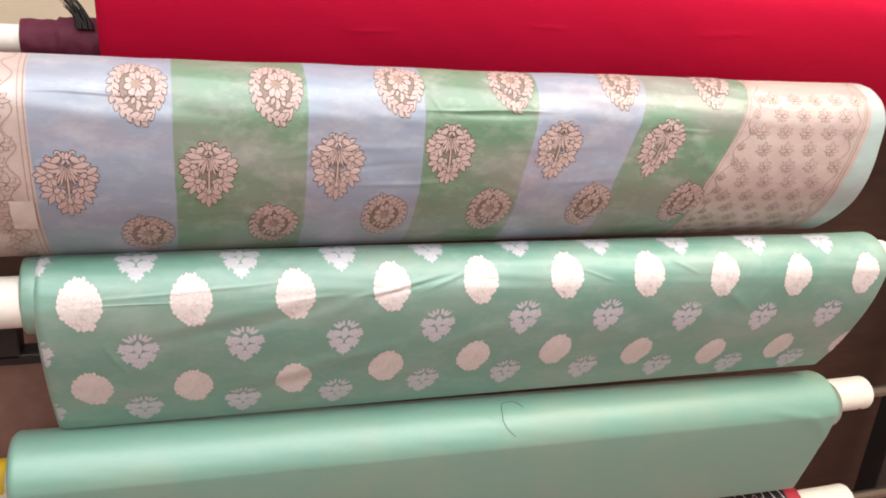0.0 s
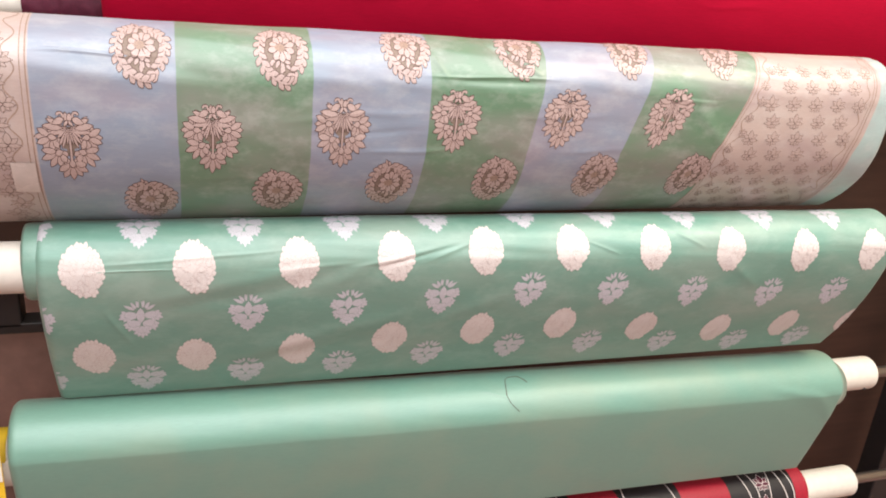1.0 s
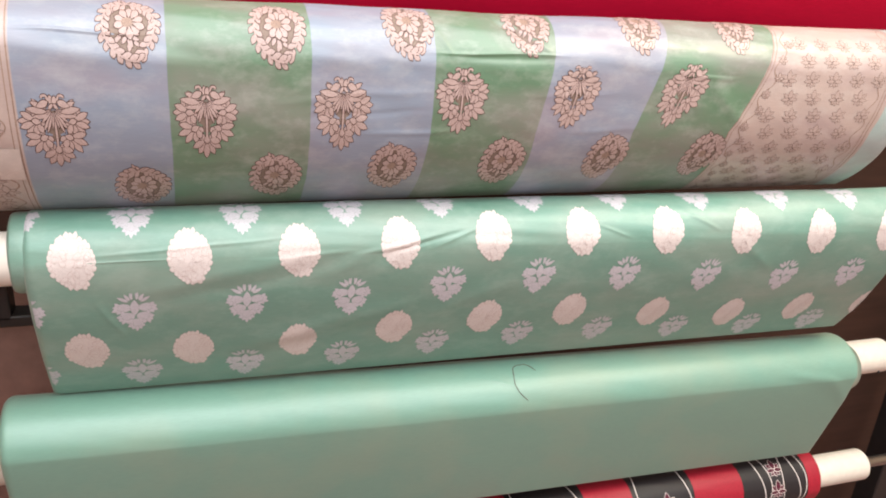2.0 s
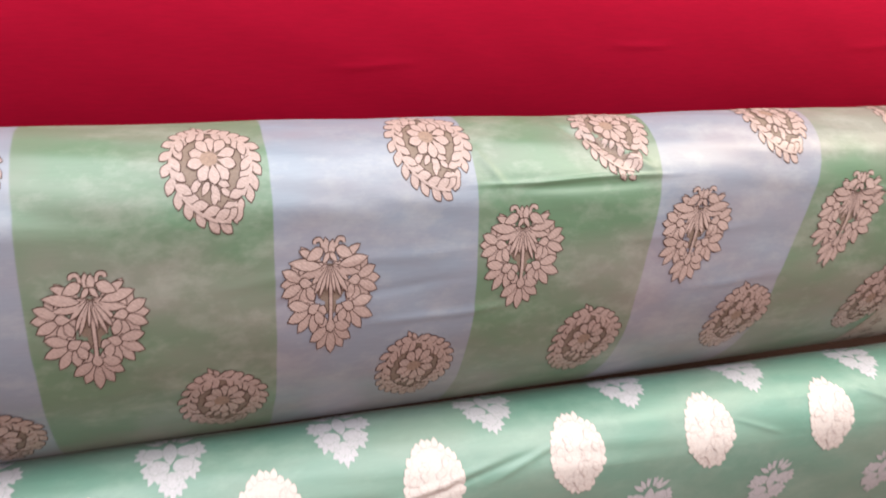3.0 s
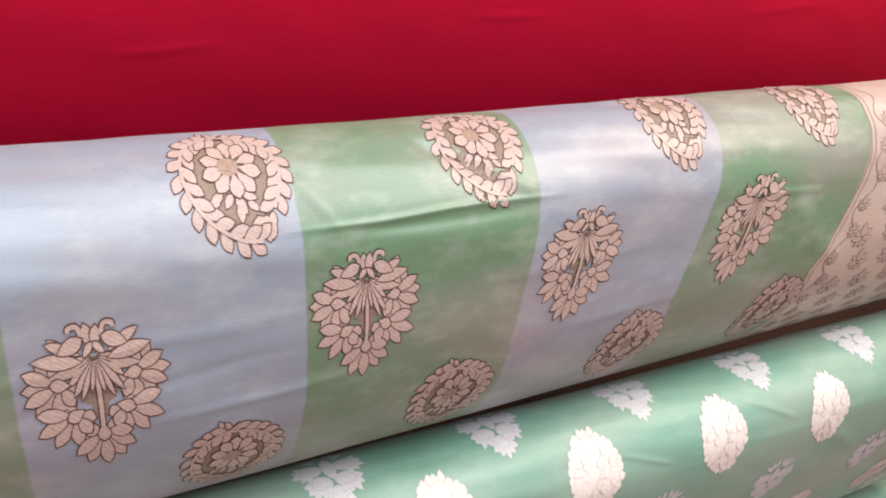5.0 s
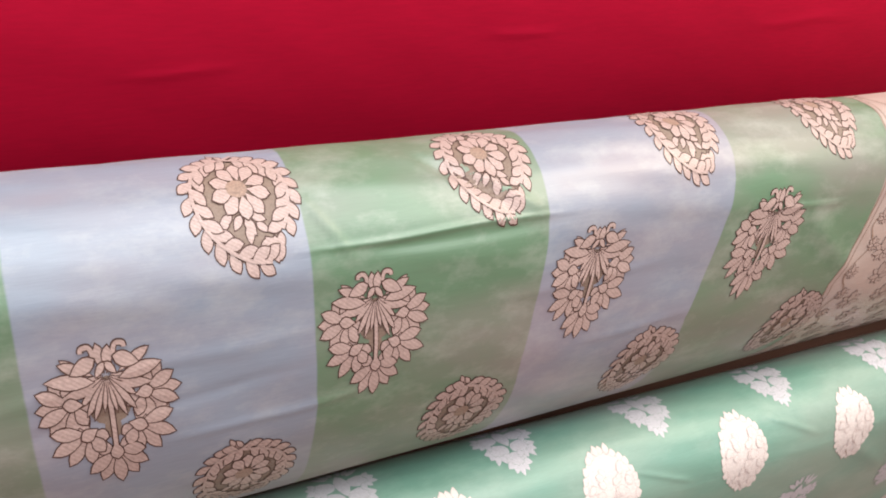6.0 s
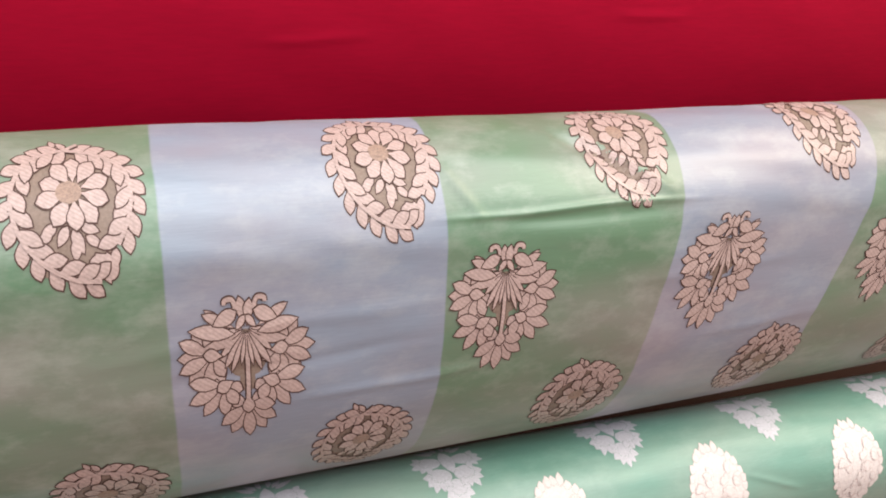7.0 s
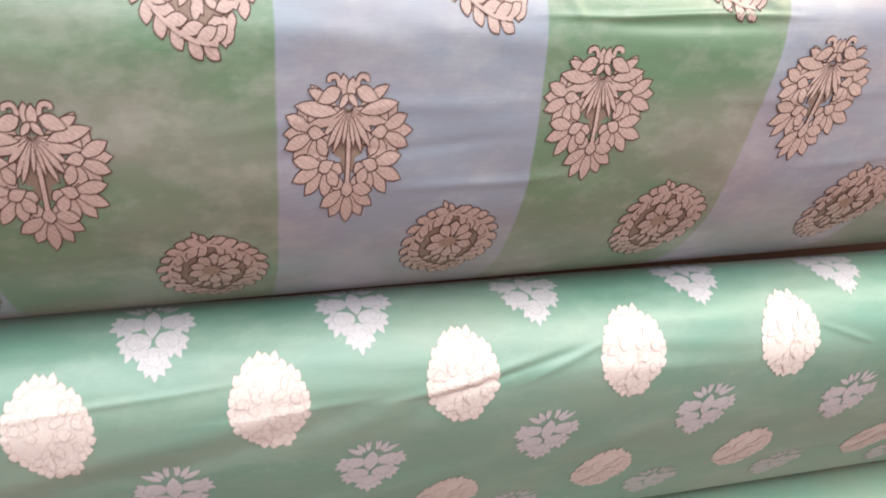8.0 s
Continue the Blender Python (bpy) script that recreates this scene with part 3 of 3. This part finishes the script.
def border(x, amp, s0, s1, line, mirrored):
    n = 300
    ss = [s0 + (s1 - s0) * i / n for i in range(n + 1)]
    rows = []
    for off, w in ((0.0, 0.0011), (0.0045, 0.0008)):
        rows.append(([(x + mirrored * off, q) for q in ss], w))
    rows.append(([(x + mirrored * (0.014 + amp * math.sin(q * 2 * math.pi / 0.034)), q) for q in ss], 0.0011))
    verts, faces = [], []
    for pts, w in rows:
        base = len(verts)
        for row in ribbon(pts, w):
            verts.extend(R1.at(askew(u, v), R1.angle(v), 0.0003) for u, v in row)
        for i in range(len(pts) - 1):
            for k in (0, 1):
                a = base + i * 3 + k
                faces.append((a, a + 1, a + 4, a + 3))
    part("border_trim", mesh_from("border_trim", verts, faces, [line], None, False), STRIPED)


TOP1 = R1.arcs[-1]
border(0.366, 0.0050, 0.006, TOP1, M_EYE, 1)
border(-0.409, 0.0050, 0.006, TOP1, M_EYE, -1)
border(0.558, 0.004, 0.006, TOP1, M_EYE, -1)
k = 0
for row in range(11):
    for col in range(5):
        sx = 0.402 + 0.034 * col + (0.017 if row % 2 else 0.0)
        sv = 0.012 + 0.0215 * row
        if sx < 0.548 and sv < TOP1:
            woven("sprig_motif", R1, STRIPED, askew(sx, sv), sv, 0.023, 0.020, sprig_leaves(), [], M_PALLU, M_LINE, 0.0004, seed=k)
            k += 1
for row in range(12):
    woven("sprig_motif", R1, STRIPED, askew(0.387 if row % 2 else 0.382, 0.010 + 0.0195 * row), 0.010 + 0.0195 * row, 0.013, 0.012, sprig_leaves(), [], M_PALLU, M_LINE, 0.0004, seed=row)
    woven("sprig_motif", R1, STRIPED, -0.437 if row % 2 else -0.430, 0.010 + 0.0195 * row, 0.022, 0.021, sprig_leaves(), [], M_PALLU, M_LINE, 0.0004, seed=row)

# the green roll: rows of cream paisleys between rows of silver flowers
CREAM_UP = [(-0.3799, 6.8), (-0.2708, 7.2), (-0.1611, 8.7), (-0.0523, 14.8), (0.0555, 20.3), (0.1674, 21.8), (0.2802, 17.8), (0.3928, 9.4), (0.5089, 2.0), (0.6229, -0.3)]
CREAM_LOW = [(-0.3786, -50.4), (-0.2713, -53.8), (-0.157, -53.5), (-0.0455, -49.1), (0.0665, -46.4), (0.1792, -45.5), (0.3055, -52.5), (0.4308, -58.6), (0.5468, -58.5), (0.6648, -59.0)]
SILVER_UP = [(-0.4299, 42.4), (-0.3249, 43.1), (-0.218, 43.0), (-0.1091, 47.6), (-0.0021, 56.5), (0.1098, 61.4), (0.2188, 58.9), (0.3327, 54.0), (0.4496, 49.5), (0.5595, 46.4)]
SILVER_MID = [(-0.4314, -25.4), (-0.3267, -26.0), (-0.215, -25.1), (-0.1026, -24.5), (0.0081, -20.4), (0.1195, -18.4), (0.2339, -20.1), (0.3543, -24.7), (0.4785, -28.9), (0.589, -29.8)]
EGG = egg_rows()
for k in range(10):
    fx = CREAM_UP[k][0]
    woven("paisley_motif", R2, MINT, fx, R2.arc(CREAM_UP[k][1]), 0.047, 0.066, egg_leaves(), [], M_WHITE, M_WLINE, 0.00022, [(EGG, 0)], seed=60 + k, label="cream woven paisley")
    fx = CREAM_LOW[k][0]
    woven("paisley_motif", R2, MINT, fx, R2.arc(CREAM_LOW[k][1]), 0.047, 0.066, egg_leaves(), [], M_WHITE, M_WLINE, 0.00022, [(EGG, 0)], seed=80 + k, label="cream woven paisley")
    for table, lift, seed in ((SILVER_UP, 0.024, 100), (SILVER_MID, 0.0, 120), (SILVER_MID, -0.106, 140)):
        woven("flower_motif", R2, MINT, table[k][0], R2.arc(table[k][1]) + lift, 0.043, 0.055, small_flower_leaves(), [], M_LILAC, M_MINTLINE, 0.00012, small_flower_fills(), seed=seed + k, label="silver lilac woven flower")

# pale line scrolls of the dark roll
for d in (0.040, 0.052, 0.075, 0.110, 0.122, 0.260, 0.345, 0.455, 0.545):
    pts = [(R4.x1 - d + 0.006 * math.sin(q * 40 + d * 90), q) for q in [0.004 + i * (R4.arcs[-1] - 0.004) / 60 for i in range(61)]]
    verts, faces = [], []
    for row in ribbon(pts, 0.0016):
        verts.extend(R4.at(u, R4.angle(v), 0.0003) for u, v in row)
    for i in range(60):
        for q in (0, 1):
            a = i * 3 + q
            faces.append((a, a + 1, a + 4, a + 3))
    part("scroll_trim", mesh_from("scroll_trim", verts, faces, [M_WHITE], None, False), DARK)
for d, sv in ((0.092, 0.060), (0.092, 0.10), (0.092, 0.135), (0.30, 0.07), (0.30, 0.11), (0.50, 0.08), (0.50, 0.12)):
    woven("sprig_motif", R4, DARK, R4.x1 - d, sv, 0.030, 0.030, sprig_leaves(), [], M_MAROON, M_WHITE, 0.0008)


# windings that show at the ends of two rolls
def winding(roll, root, x0, x1, r, dz):
    verts, faces = [], []
    ring = [(x0 + 0.002, r * 0.62), (x0, r * 0.70), (x0 + 0.002, r * 0.80), (x0, r * 0.86), (x0 + 0.003, r * 0.93), (x0 + 0.001, r * 0.97), (x0 + 0.004, r), ((x0 + x1) / 2, r * 1.01), (x1, r)]
    seg = 64
    for x, q in ring:
        for k in range(seg):
            a = 2 * math.pi * k / seg
            w = 1 + 0.012 * noise.noise((math.cos(a) * 2, math.sin(a) * 2, q * 60))
            verts.append((x, roll.y + roll.ky * x + q * w * math.cos(a), roll.z + roll.kz * x + dz + q * w * math.sin(a)))
    for i in range(len(ring) - 1):
        for k in range(seg):
            q = (k + 1) % seg
            faces.append((i * seg + k, i * seg + q, (i + 1) * seg + q, (i + 1) * seg + k))
    return mesh_from("winding", verts, faces, [root.children[0].data.materials[0]])


part("winding", winding(R2, MINT, -0.437, -0.405, 0.0405, 0.020), MINT, "wound inner layers of green silk")
part("winding", winding(R3, PLAIN, 0.704, 0.68, 0.037, -0.004), PLAIN, "wound inner layers of mint satin")

# yellow and white tape on the left tube end of the plain roll
for x0, x1, m in ((-0.512, -0.480, M_YELLOW), (-0.505, -0.478, M_TUBE)):
    r = 0.0295 if m is M_YELLOW else 0.0282
    part("tape", pipe_mesh("tape", x0, x1, R3.y + 0.005, R3.z - 0.001, r, 0.0272, [m]), PLAIN, "yellow paper tape" if m is M_YELLOW else "white paper tape")
tag = tagged(new("price_tag"), "yellow paper tag with a blank white label on the tube", "tag")
part("card", box_mesh("card", (0.045, 0.0015, 0.105), (-0.503, -0.012, Z0 - 0.402), M_YELLOW, 0.0005), tag)
part("label", box_mesh("label", (0.044, 0.0010, 0.046), (-0.503, -0.0134, Z0 - 0.405), M_TUBE, 0.0003), tag, "white paper label")

# maroon wrapping on the crimson roll's tube, with a frayed dark end
wrap = tagged(new("tube_wrapping"), "maroon cloth wrapped round the tube with a frayed tip", "cloth")
verts, faces = [], []
seg, n = 40, 26
for i in range(n + 1):
    x = -0.437 + 0.084 * i / n
    r = 0.0225 + 0.0035 * noise.noise((x * 60, 1.0, 2.0)) + (0.004 if x > -0.400 else 0.0)
    for k in range(seg):
        a = 2 * math.pi * k / seg
        q = r * (1 + 0.08 * noise.noise((x * 90, math.cos(a) * 2, math.sin(a) * 2)))
        verts.append((x, RED.y + q * math.cos(a), RED.z - 0.047 + q * math.sin(a)))
for i in range(n):
    for k in range(seg):
        q = (k + 1) % seg
        faces.append((i * seg + k, i * seg + q, (i + 1) * seg + q, (i + 1) * seg + k))
part("wrap", mesh_from("wrap", verts, faces, [M_MAROON]), wrap)
fr = random.Random(9)
verts, faces = [], []
for k in range(26):
    x, y, z = -0.366 + fr.uniform(-0.012, 0.004), RED.y - 0.018 + fr.uniform(-0.006, 0.006), RED.z - 0.030
    dx, dz = -0.016 + fr.uniform(-0.006, 0.006), 0.034 + fr.uniform(-0.014, 0.006)
    base = len(verts)
    for i in range(6):
        t = i / 5
        w = 0.0022 * (1 - t) + 0.0004
        px, pz = x + dx * t * t, z + dz * t
        verts += [(px - w, y, pz), (px + w, y, pz), (px, y - w, pz)]
    for i in range(5):
        for q in range(3):
            a, c = base + i * 3 + q, base + i * 3 + (q + 1) % 3
            faces.append((a, c, c + 3, a + 3))
part("frayed_end", mesh_from("frayed_end", verts, faces, [M_BLACK]), wrap, "dark frayed threads")

# bracket and board beside the rolls
part("bracket", box_mesh("bracket", (0.27, 0.030, 0.014), (-0.560, 0.10, Z0 - 0.288), M_BLACK, 0.002), rack, "black steel bracket arm")
part("bracket", box_mesh("bracket", (0.030, 0.030, 0.070), (-0.478, 0.10, Z0 - 0.252), M_BLACK, 0.002), rack, "black steel bracket lug")
part("side_board", box_mesh("side_board", (0.85, 0.02, 0.80), (-0.83, 0.26, Z0 - 0.72), M_BOARD), rack, "scuffed reddish brown board")

# a loose thread lying on the plain roll
line = curve_through([(0.1236, R3.arc(47.8)), (0.1285, R3.arc(76)), (0.140, R3.arc(82)), (0.150, R3.arc(80)), (0.1585, R3.arc(68))], 24)
more = curve_through([(0.1236, R3.arc(47.8)), (0.128, R3.arc(34)), (0.1388, R3.arc(20))], 12)
verts, faces = [], []
for pts in (line, more):
    base = len(verts)
    for u, v in pts:
        th = R3.angle(v)
        verts += [R3.at(u - 0.0005, th, 0.0003), R3.at(u, th, 0.0011), R3.at(u + 0.0005, th, 0.0003)]
    for i in range(len(pts) - 1):
        for q in (0, 1):
            a = base + i * 3 + q
            faces.append((a, a + 1, a + 4, a + 3))
thread = tagged(new("loose_thread", mesh_from("loose_thread", verts, faces, [M_LINE])), "thin brown loose thread lying on the mint satin", "thread")

# a strip of clear tape on the left end panel of the striped roll
verts, faces = [], []
NX, NS = 8, 10
for i in range(NX + 1):
    for k in range(NS + 1):
        v = R1.arc(-60) + (R1.arc(-42) - R1.arc(-60)) * k / NS
        verts.append(R1.at(-0.431 + 0.021 * i / NX, R1.angle(v), 0.0010))
for i in range(NX):
    for k in range(NS):
        a = i * (NS + 1) + k
        faces.append((a, a + 1, a + NS + 2, a + NS + 1))
part("tape", mesh_from("tape", verts, faces, [M_TAPE]), STRIPED, "pale cloudy adhesive tape")
speck = bmesh.new()
bmesh.ops.create_uvsphere(speck, u_segments=10, v_segments=6, radius=0.0022, matrix=pose(0.757, R3.y + R3.ky * 0.66 - 0.0262, R3.z - 0.020))
part("speck", bm_mesh("speck", speck, [M_BLACK], True), PLAIN, "dark speck on the white tube")
